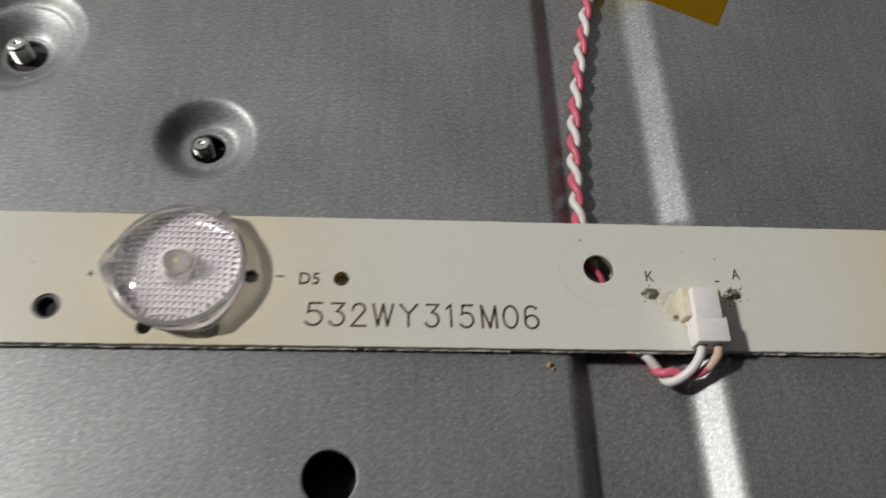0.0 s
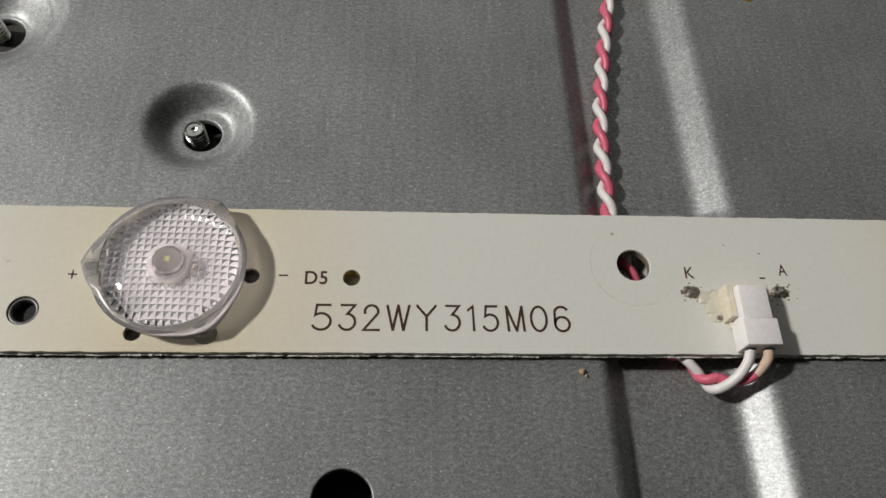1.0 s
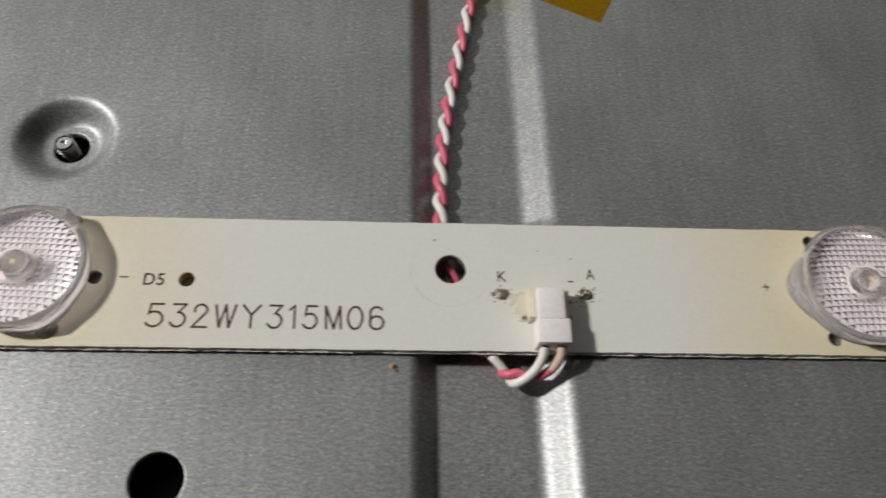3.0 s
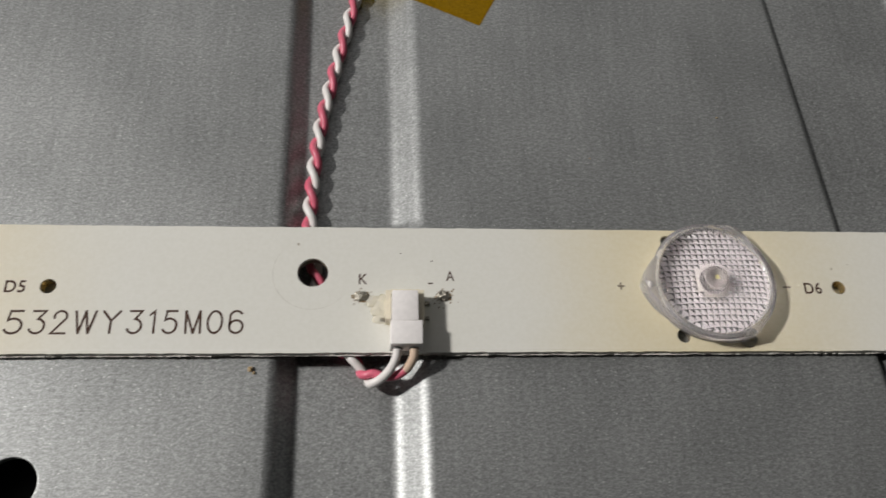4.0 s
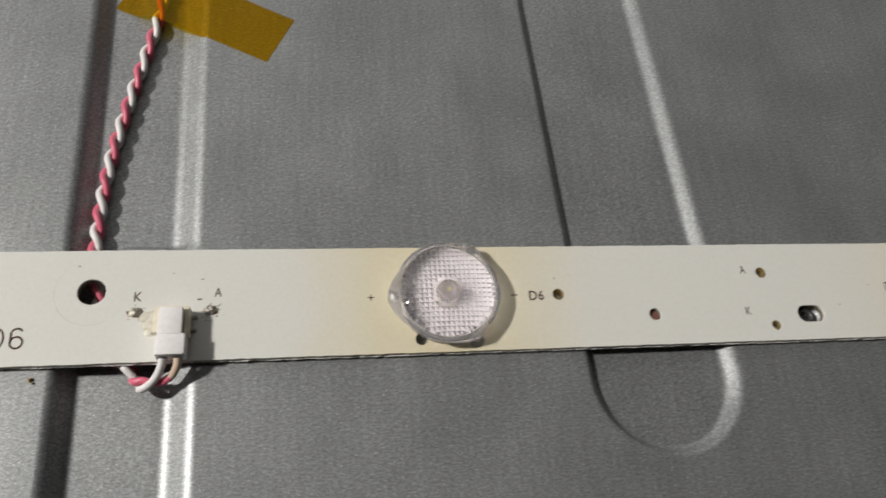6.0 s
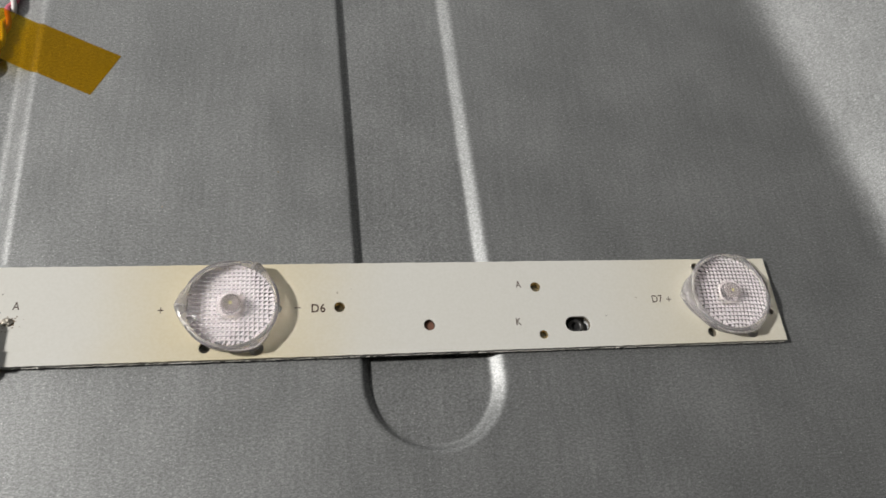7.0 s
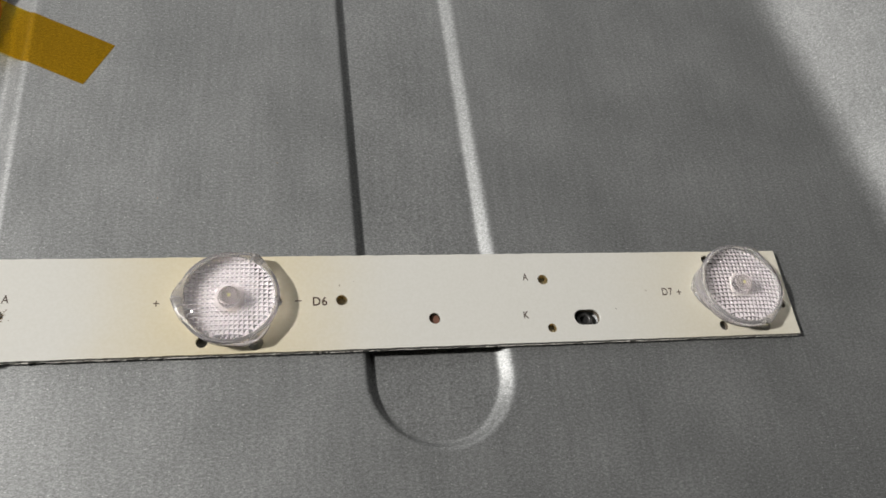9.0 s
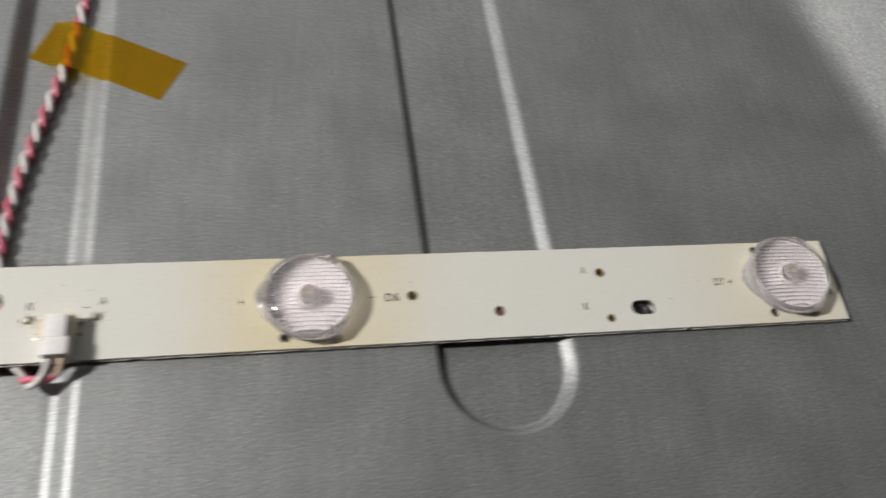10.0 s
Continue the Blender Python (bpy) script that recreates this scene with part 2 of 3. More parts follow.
def spline(points, steps=10):
    """Catmull-Rom through the points."""
    p = [Vector(points[0])] + [Vector(q) for q in points] + [Vector(points[-1])]
    out = []
    for i in range(1, len(p) - 2):
        for s in range(steps):
            t = s / steps
            a, b, c, d = p[i - 1 : i + 3]
            out.append(0.5 * (2 * b + (c - a) * t + (2 * a - 5 * b + 4 * c - d) * t * t + (3 * b - a - 3 * c + d) * t ** 3))
    return out + [p[-2]]


def smooth_step(a, b, x):
    t = np.clip((x - a) / (b - a), 0, 1)
    return t * t * (3 - 2 * t)


# ---- back panel: one pressed sheet ----
CHANNEL_DEEP, U_DEEP = 2.7, 1.55


def rounded(a, b, x, k=0.2):
    """A straight slope from 0 to 1 with short bends at both ends."""
    t = (x - a) / (b - a)
    soft = lambda s: np.where(s < -k, 0.0, np.where(s > k, s, (s + k) ** 2 / (4 * k)))
    return soft(t) - soft(t - 1)


def panel_height(x, y):
    x, y = np.asarray(x, float), np.asarray(y, float)
    lean = -0.018 * y
    deep = rounded(-4.7, -2.3, x - lean, 0.32) * (1 - rounded(11.1, 14.75, x - lean, 0.25))
    pad = rounded(2.0, 4.0, x) * rounded(-1.0, 1.5, y) * (1 - rounded(8.8, 11.2, y))
    h = -CHANNEL_DEEP * deep * (1 - 0.85 * pad)
    h = h + 0.4 * np.exp(-((y - 10.9) / 0.4) ** 2) * rounded(2.6, 3.6, x) * (1 - rounded(9.2, 10.2, x))
    axis = 90.4 - 0.029 * (y + 13.4)
    far = np.where(y < -13.4, np.hypot(x - 90.4, y + 13.4), np.abs(x - axis))
    wide = 1.2 + 1.4 * smooth_step(3.0, 13.0, x - axis)
    h = h - U_DEEP * (1 - rounded(13.2 - wide, 13.2, far))
    bend = (x - (181.5 + 0.165 * (84.0 - y))) * 0.987
    lift = np.where(bend < -2, 0, np.where(bend > 4, bend - 1, (bend + 2) ** 2 / 12))
    return h + 0.74 * np.minimum(lift, 60.0)


def axis_lines(lo, hi, coarse, spans):
    """Grid lines: coarse steps, with finer ones inside the given spans."""
    cuts = {round(lo + i * coarse, 4) for i in range(int((hi - lo) / coarse) + 1)}
    for a, b, step in spans:
        cuts = {c for c in cuts if not a < c < b} | {round(a + i * step, 4) for i in range(int(round((b - a) / step)) + 1)}
    return np.array(sorted(cuts))


DIMPLES = (
    # x, y, half width of the patch, hole radius, rows of radius and height outwards
    (-54.6, 22.6, 9.0, 2.55, ((2.5, -3.6), (2.5, -2.85), (2.65, -2.75), (3.4, -2.72), (4.0, -2.6), (4.6, -2.2), (5.2, -1.64), (5.8, -1.05), (6.4, -0.5), (6.9, -0.18), (7.4, -0.04), (8.0, 0.0))),
    (-85.2, 40.2, 12.0, 3.0, ((3.0, -5.1), (3.0, -4.4), (3.2, -4.2), (3.8, -4.08), (4.6, -3.6), (5.6, -2.85), (6.6, -2.15), (7.4, -1.72), (7.9, -1.6), (8.4, -1.38), (9.2, -0.78), (9.9, -0.3), (10.5, -0.06), (11.2, 0.0))),
    (-34.0, -24.5, 5.0, 3.15, ((3.15, -0.9), (3.15, -0.1), (3.22, -0.03), (3.35, 0.0), (4.4, 0.0))),
    (118.8, -4.4, 4.0, 1.0, ((1.0, -3.0), (1.0, -1.6), (1.25, -1.4), (1.9, -1.3), (2.6, -0.7), (3.2, 0.0), (3.6, 0.0))),
)


def back_panel():
    xs = axis_lines(-190.0, 290.0, 5.0, ((-12.0, 22.0, 0.25), (70.0, 110.0, 0.4), (170.0, 215.0, 1.0)))
    ys = axis_lines(-120.0, 190.0, 5.0, ((-30.0, -8.0, 0.4), (-8.0, 9.0, 0.5), (9.0, 12.0, 0.15)))
    for x, y, w, *_ in DIMPLES:
        xs = np.array(sorted({c for c in xs if not x - w - 0.05 < c < x + w + 0.05} | {round(x - w, 4), round(x + w, 4)}))
        ys = np.array(sorted({c for c in ys if not (abs(c - y + w) < 0.05 or abs(c - y - w) < 0.05)} | {round(y - w, 4), round(y + w, 4)}))
    gx, gy = np.meshgrid(xs, ys)
    gz = panel_height(gx, gy)
    verts = list(zip(gx.ravel(), gy.ravel(), gz.ravel()))
    nx, faces = len(xs), []
    for j in range(len(ys) - 1):
        cy = (ys[j] + ys[j + 1]) / 2
        for i in range(nx - 1):
            cx = (xs[i] + xs[i + 1]) / 2
            if any(abs(cx - x) < w and abs(cy - y) < w for x, y, w, *_ in DIMPLES):
                continue
            a = j * nx + i
            faces.append((a, a + 1, a + 1 + nx, a + nx))
    for x, y, w, hole, rings in DIMPLES:
        n, base = 80, len(verts)
        rings = rings[:2] + tuple((p.x, p.y) for p in spline([(a, b, 0) for a, b in rings[2:]], 3))
        v, f = lathe(rings, n, x, y)
        square = []
        for i in range(n):
            a = 2 * math.pi * i / n
            k = w / max(abs(math.cos(a)), abs(math.sin(a)))
            square.append((x + k * math.cos(a), y + k * math.sin(a), 0.0))
        top = (len(rings) - 1) * n
        f += [(top + i, top + (i + 1) % n, len(v) + (i + 1) % n, len(v) + i) for i in range(n)]
        verts += v + square
        faces += [tuple(base + k for k in q) for q in f]
    ob = put("back_panel", mesh_of("back_panel", verts, faces, STEEL))
    return tagged(ob, "grey galvanised steel back panel with pressed channels and dimples", "panel", kind="structure")


back_panel()

# added surface that the panel lies on, coloured near-black so the panel's hole looks shaded
bm = bmesh.new()
block(bm, -230, 330, -160, 230, -30, -5.2)
tagged(part("bench_top", bm, WOOD, None, bevel=1.5), "dark bench top added under the steel panel, unseen but for its holes", "bench", kind="structure")

# ---- light strip ----
TOP = 1.5
HOLES = [(-69.8, -4.3, 1.75), (-33.8, 0.1, 1.05), (0.0, 2.2, 2.1), (73.3, 0.22, 1.03), (89.8, -3.72, 1.1), (111.35, 3.5, 1.03), (111.65, -6.3, 0.9), (160.5, -2.7, 0.9), (160.8, 3.2, 0.85)]
for led in LEDS:
    HOLES += [(led + 8.15 * math.cos(radians(a)), 0.2 + 8.15 * math.sin(radians(a)), 1.0) for a in (0, 121, 240)]


def flat_shape(name, loops, z0, z1, mat, bevel=0.0):
    """A plate with holes, filled from closed outlines."""
    cu = bpy.data.curves.new(name, "CURVE")
    cu.dimensions, cu.fill_mode = "2D", "BOTH"
    cu.extrude, cu.bevel_depth, cu.bevel_resolution = ((z1 - z0) / 2 - bevel) * MM, bevel * MM, 1
    for loop in loops:
        s = cu.splines.new("POLY")
        s.points.add(len(loop) - 1)
        s.use_cyclic_u = True
        for p, (x, y) in zip(s.points, loop):
            p.co = (x * MM, y * MM, 0, 1)
    tmp = bpy.data.objects.new(name, cu)
    me = bpy.data.meshes.new_from_object(tmp)
    bpy.data.objects.remove(tmp)
    me.name = name
    me.transform(Matrix.Translation((0, 0, (z0 + z1) / 2 * MM)))
    me.materials.clear()
    me.materials.append(mat)
    return me


def ring(x, y, r, n=40):
    return [(x + r * math.cos(2 * math.pi * i / n), y + r * math.sin(2 * math.pi * i / n)) for i in range(n)]


def board_outline():
    """The sawn outline, a little ragged along both long edges."""
    rng = random.Random(4)
    low, x = [], -180.0
    while x < 161.8:
        low.append((x, -9.0 + rng.uniform(-0.05, 0.05)))
        x += rng.uniform(0.25, 1.1)
    up, x = [], 161.7
    while x > -180.0:
        up.append((x, 9.0 + rng.uniform(-0.045, 0.045)))
        x -= rng.uniform(0.3, 1.4)
    return low + [(162.35, -9.0), (162.2, 9.0)] + up


def pill(x, y, half, r, n=24):
    out = []
    for side in (1, -1):
        for i in range(n + 1):
            a = math.pi * (i / n - 0.5) + (0 if side == 1 else math.pi)
            out.append((x + side * (half - r) + r * math.cos(a), y + r * math.sin(a)))
    return out


strip = thing("light_strip", 0, 0, 0, "cream LED backlight strip with yellowed patches, lying on the steel panel", "light strip")
loops = [board_outline()] + [ring(*h) for h in HOLES] + [pill(118.85, -4.35, 2.6, 1.55)]
put("core", flat_shape("core", loops, 0.03, TOP - 0.5, CORE), strip, "dark grey laminate core")
put("solder_mask", flat_shape("solder_mask", loops, TOP - 0.5, TOP, MASK, 0.05), strip)


def burr():
    """Torn white fibres hanging along the lower sawn edge."""
    rng, verts, faces, x = random.Random(9), [], [], -180.0
    while x < 162.0:
        w = rng.uniform(0.15, 0.9)
        out = rng.choice((0.06, 0.08, 0.1, 0.13, 0.18, 0.28))
        z = rng.uniform(0.72, 0.95)
        b = len(verts)
        tip = -9.2 + rng.uniform(-0.05, 0.07)
        verts += [(x, -8.95, 0.88), (x + w, -8.95, 0.88), (x + w, tip, 0.74), (x, tip - 0.03, 0.74)]
        faces.append((b + 3, b + 2, b + 1, b))
        if rng.random() < 0.97:
            b = len(verts)
            verts += [(x, -8.93, z - 0.2), (x + w, -8.93, z - 0.2), (x + w * 0.8, -9.03 - out, z - 0.04), (x + w * 0.25, -9.03 - out * 0.8, z),
                      (x, -8.93, z + 0.06), (x + w, -8.93, z + 0.06)]
            faces += [(b, b + 1, b + 2, b + 3), (b + 4, b + 3, b + 2, b + 5), (b, b + 3, b + 4), (b + 1, b + 5, b + 2)]
        x += w * rng.uniform(0.75, 1.15)
    return mesh_of("frayed_edge", verts, faces, BURR, False)


put("frayed_edge", burr(), strip, "frayed white fibres along the sawn edge")


def lettering(name, text, x0, x1, y0, y1, thin=0.007, holder=None):
    """Printed characters set in the box, a hair above the mask."""
    cu = bpy.data.curves.new(name, "FONT")
    cu.body, cu.size, cu.offset, cu.space_character = text, 1.0, thin, 1.1
    tmp = bpy.data.objects.new(name, cu)
    me = bpy.data.meshes.new_from_object(tmp)
    bpy.data.objects.remove(tmp)
    co = np.array([v.co for v in me.vertices])
    lo, hi = co.min(0), co.max(0)
    sx, sy = (x1 - x0) / (hi[0] - lo[0]), (y1 - y0) / (hi[1] - lo[1])
    for v in me.vertices:
        v.co = ((x0 + (v.co.x - lo[0]) * sx) * MM, (y0 + (v.co.y - lo[1]) * sy) * MM, (TOP + 0.012) * MM)
    me.materials.clear()
    me.materials.append(INK)
    return put(name, me, holder or strip)


def bars(name, boxes):
    bm = bmesh.new()
    for x0, x1, y0, y1 in boxes:
        block(bm, x0, x1, y0, y1, TOP + 0.004, TOP + 0.014)
    part(name, bm, INK, strip, smooth=False)


def arc(cx, cy, rx, ry, a0, a1, n=18):
    return [(cx + rx * math.cos(radians(a0 + (a1 - a0) * i / n)), cy + ry * math.sin(radians(a0 + (a1 - a0) * i / n))) for i in range(n + 1)]


def zigzag(*points):
    return [list(pair) for pair in zip(points, points[1:])]


# single-line characters in a unit box
STROKES = {
    "5": [[(0.95, 1), (0.2, 1), (0.12, 0.58)] + arc(0.46, 0.33, 0.52, 0.33, 125, -150)],
    "3": [[(0.1, 1), (0.95, 1), (0.5, 0.64)] + arc(0.48, 0.32, 0.5, 0.32, 75, -155)],
    "2": [arc(0.5, 0.74, 0.42, 0.26, 195, -15) + [(0.02, 0), (1, 0)]],
    "W": zigzag((0, 1), (0.25, 0), (0.5, 1), (0.73, 0), (1, 1)),
    "Y": zigzag((0, 1), (0.5, 0.56), (1, 1)) + [[(0.5, 0.56), (0.5, 0)]],
    "1": [[(0, 0.82), (0.85, 1), (1, 0)]],
    "M": zigzag((0.1, 0), (0, 1), (0.56, 0), (0.9, 1), (1, 0)),
    "0": [arc(0.5, 0.5, 0.5, 0.5, 90, 450, 28)],
    "6": [arc(0.5, 0.72, 0.46, 0.28, 35, 165) + arc(0.52, 0.29, 0.48, 0.29, 175, 535, 24)],
}


def stroked(sign, x0, x1, y0, y1, width, holder):
    """One printed character made of flat strokes."""
    verts, faces = [], []
    for k, line in enumerate(STROKES[sign]):
        p = [Vector((x0 + u * (x1 - x0), y0 + v * (y1 - y0))) for u, v in line]
        p[0] = p[0] + (p[0] - p[1]).normalized() * width * 0.3
        p[-1] = p[-1] + (p[-1] - p[-2]).normalized() * width * 0.3
        base = len(verts)
        for i, q in enumerate(p):
            d0, d1 = (q - p[max(i - 1, 0)]), (p[min(i + 1, len(p) - 1)] - q)
            d0, d1 = (d0 if i else d1).normalized(), (d1 if i < len(p) - 1 else d0).normalized()
            way = (d0 + d1).normalized()
            side = Vector((-way.y, way.x))
            half = width / 2 / max(0.5, way.dot(d1))
            z = TOP + 0.012 + 0.004 * k
            verts += [(*(q + side * half), z), (*(q - side * half), z)]
        faces += [(base + 2 * i + 1, base + 2 * i + 3, base + 2 * i + 2, base + 2 * i) for i in range(len(p) - 1)]
    return put("character", mesh_of("character", verts, faces, INK, False), holder)


number = put("part_number", None, strip, "brown printed part number")
for sign, x0, x1 in (("5", -38.0, -35.95), ("3", -35.05, -33.2), ("2", -32.3, -30.5), ("W", -29.6, -27.1), ("Y", -26.2, -24.05), ("3", -23.05, -21.3),
                     ("1", -20.35, -19.7), ("5", -18.6, -16.9), ("M", -15.9, -13.9), ("0", -13.05, -11.25), ("6", -10.35, -8.6)):
    stroked(sign, x0, x1, -6.35, -3.35, 0.3, number)
lettering("printed_label", "D5", -39.2, -36.6, -0.8, 0.9, 0.016)
lettering("printed_label", "D6", 68.2, 70.7, -0.75, 0.95, 0.016)
lettering("printed_label", "D7", 135.2, 137.4, -0.35, 1.2)
lettering("printed_label", "K", 6.15, 7.3, 0.5, 2.0)
lettering("printed_label", "A", 17.9, 19.0, 1.0, 2.5)
lettering("printed_label", "A", 107.4, 108.4, 3.4, 4.85)
lettering("printed_label", "K", 106.5, 107.5, -4.3, -2.85)
for x, y in ((-65.35, 0.15), (42.0, 0.35), (138.75, 0.3)):
    bars("plus_mark", ((x - 0.5, x + 0.5, y - 0.09, y + 0.09), (x - 0.08, x + 0.08, y - 0.55, y - 0.09), (x - 0.08, x + 0.08, y + 0.09, y + 0.55)))
for x, y in ((-41.7, 0.3), (65.7, 0.25), (160.9, 0.4)):
    bars("minus_mark", ((x - 0.55, x + 0.55, y - 0.1, y + 0.1),))
for fleck in ((15.4, 16.1, 0.55, 0.75), (15.9, 16.15, 3.9, 4.05), (11.6, 11.8, 5.0, 5.1), (124.8, 125.0, -2.9, -2.75)):
    bars("print_fleck", (fleck,))

# threaded bush in the fixing hole and laminate seen through the small hole
v, f = lathe(((1.74, 1.15), (1.6, 1.32), (1.32, 1.3), (1.2, 1.1), (1.2, 0.1)), 40, -69.8, -4.3)
put("bush", mesh_of("bush", v, f, GUNMETAL), strip, "dark metal bush in the fixing hole")
# black disc closes the hole in place of the shade down in it
bm = bmesh.new()
bmesh.ops.create_cone(bm, cap_ends=True, segments=32, radius1=1.19, radius2=1.19, depth=0.1, matrix=Matrix.Translation((-69.8, -4.3, 0.3)))
part("hole_floor", bm, HOLE_SHADE, strip, "black disc for the shade in the fixing hole")
bm = bmesh.new()
bmesh.ops.create_cone(bm, cap_ends=True, segments=32, radius1=0.93, radius2=0.93, depth=0.1, matrix=Matrix.Translation((89.8, -3.72, 0.75)))
part("hole_floor", bm, COPPER, strip, "brown laminate at the bottom of the hole")


PLATE = plain_material("tarnished_plating", (0.72, 0.56, 0.28), 0.28, 0.8)
for x, y, rad in ((-33.8, 0.1, 1.05), (73.3, 0.22, 0.92), (111.35, 3.5, 0.95), (111.65, -6.3, 0.9)):
    v, f = lathe(((rad - 0.01, TOP - 0.02), (rad - 0.05, TOP - 0.12), (rad - 0.05, 0.1)), 28, x, y)
    put("plated_hole", mesh_of("plated_hole", v, f, PLATE), strip, "tarnished plated hole")

MARK = plain_material("faint_ring_mark", (0.655, 0.645, 0.59), 0.5)
v, f = [], []
for k in range(41):
    a = radians(120 + 5.2 * k)
    w = 0.07 * math.sin(math.pi * k / 40) + 0.01
    v += [((5.3 - w) * math.cos(a), 2.2 + (5.3 - w) * math.sin(a), TOP + 0.006), ((5.3 + w) * math.cos(a), 2.2 + (5.3 + w) * math.sin(a), TOP + 0.006)]
f = [(2 * k, 2 * k + 1, 2 * k + 3, 2 * k + 2) for k in range(40)]
put("washer_mark", mesh_of("washer_mark", v, f, MARK), strip, "faint round washer mark")

# threaded boss of the panel, seen in the slot
boss = thing("threaded_boss", 118.7, -4.35, -0.9, "small dark grey threaded boss standing in the slot", "boss")
put("collar", mesh_of("collar", *lathe(((1.9, 0.0), (1.7, 0.9), (1.45, 1.25), (1.1, 1.3), (0.85, 1.1), (0.8, 0.2)), 36), GUNMETAL), boss)
# shade of the bore, drawn as a black disc
bm = bmesh.new()
bmesh.ops.create_cone(bm, cap_ends=True, segments=28, radius1=0.84, radius2=0.84, depth=0.1, matrix=Matrix.Translation((0, 0, 0.45)))
part("bore", bm, HOLE_SHADE, boss, "black disc for the shade in the bore")


def solder_joint(x, y, seed):
    rng = random.Random(seed)
    joint = thing("solder_joint", x, y, TOP, "dull grey solder joint with brown flux on the strip", "solder joint", "solder joints")
    bm = bmesh.new()
    bmesh.ops.create_icosphere(bm, subdivisions=3, radius=1.0)
    for vert in bm.verts:
        d = 1 + 0.55 * noise.noise(vert.co * 2.3 + Vector((seed, 0, 0)))
        vert.co = Vector((vert.co.x * 0.95 * d, vert.co.y * 0.7 * d, max(vert.co.z, -0.2) * 0.42 * d))
    part("bead", bm, SOLDER, joint)
    loop = [(1.5 * math.cos(a) * k, 0.95 * math.sin(a) * k) for a, k in ((i * math.pi / 18, rng.uniform(0.55, 1.0)) for i in range(36))]
    put("flux_ring", flat_shape("flux_ring", [loop], 0.003, 0.02, FLUX), joint, "brown burnt flux")


def spatter(x, y, count, seed, far):
    """Tiny burnt specks scattered round a joint."""
    rng = random.Random(seed)
    for _ in range(count):
        a, d, s = rng.uniform(0, 6.28), rng.uniform(0.9, far), rng.uniform(0.05, 0.14)
        loop = [(x + d * math.cos(a) + s * rng.uniform(0.5, 1.5) * math.cos(k), y + 0.7 * d * math.sin(a) + s * rng.uniform(0.5, 1.2) * math.sin(k)) for k in np.linspace(0, 5.6, 8)]
        put("burnt_speck", flat_shape("burnt_speck", [loop], TOP + 0.003, TOP + 0.02, FLUX), strip)


spatter(17.7, -1.3, 14, 5, 2.4)
spatter(6.6, -1.3, 9, 6, 1.9)
solder_joint(6.5, -1.3, 3)
solder_joint(17.5, -1.2, 8)


# ---- lenses over the lamps ----
def hull_outline():
    pts = [(8.0 * math.cos(i * math.pi / 90), 8.0 * math.sin(i * math.pi / 90)) for i in range(180)]
    for a, far in ((60, 8.5), (180, 8.75), (301, 8.1)):
        cx, cy = far * math.cos(radians(a)), far * math.sin(radians(a))
        pts += [(cx + 0.85 * math.cos(i * math.pi / 20), cy + 0.85 * math.sin(i * math.pi / 20)) for i in range(40)]
    pts = sorted(pts)

    def half(points):
        out = []
        for p in points:
            while len(out) > 1 and (out[-1][0] - out[-2][0]) * (p[1] - out[-2][1]) - (out[-1][1] - out[-2][1]) * (p[0] - out[-2][0]) <= 0:
                out.pop()
            out.append(p)
        return out[:-1]

    poly = half(pts) + half(pts[::-1])
    ang = np.unwrap([math.atan2(y, x) for x, y in poly])
    rad = [math.hypot(x, y) for x, y in poly]

    def radius(a):
        a = (a - ang[0]) % (2 * math.pi) + ang[0]
        return float(np.interp(a, list(ang) + [ang[0] + 2 * math.pi], rad + rad[:1]))

    return radius


HULL = hull_outline()


def prism_face():
    """The underside of the lens: a net of square pits, with a round well in the middle, out to the rim."""
    pitch, rim = 0.76, 7.5
    count = int(rim / pitch) + 2
    ids, verts, faces = {}, [], []

    def vert(i, j):
        if (i, j) not in ids:
            x, y = i * pitch / 2, j * pitch / 2
            r = math.hypot(x, y)
            z = 1.2
            if r > rim - 0.15:
                x, y = x * rim / r, y * rim / r
            elif r > 2.3 and i % 2 and j % 2:
                z += 0.26
            ids[i, j] = len(verts)
            verts.append((x, y, z))
        return ids[i, j]

    for i in range(-count * 2, count * 2):
        for j in range(-count * 2, count * 2):
            r = [math.hypot(p, q) * pitch / 2 for p, q in ((i, j), (i + 1, j), (i + 1, j + 1), (i, j + 1))]
            if min(r) > rim - 0.15 or max(r) < 1.9:
                continue
            q = [vert(i, j), vert(i + 1, j), vert(i + 1, j + 1), vert(i, j + 1)]
            if (i + j) % 2:
                faces += [(q[1], q[0], q[3]), (q[1], q[3], q[2])]
            else:
                faces += [(q[0], q[2], q[1]), (q[0], q[3], q[2])]
    v, f = lathe(((2.05, 1.2), (1.95, 1.25), (1.85, 1.4), (1.75, 2.2), (1.6, 3.1), (1.2, 3.4), (0.02, 3.45)), 40)
    n = len(verts)
    return verts + v, faces + [tuple(n + k for k in q) for q in f]


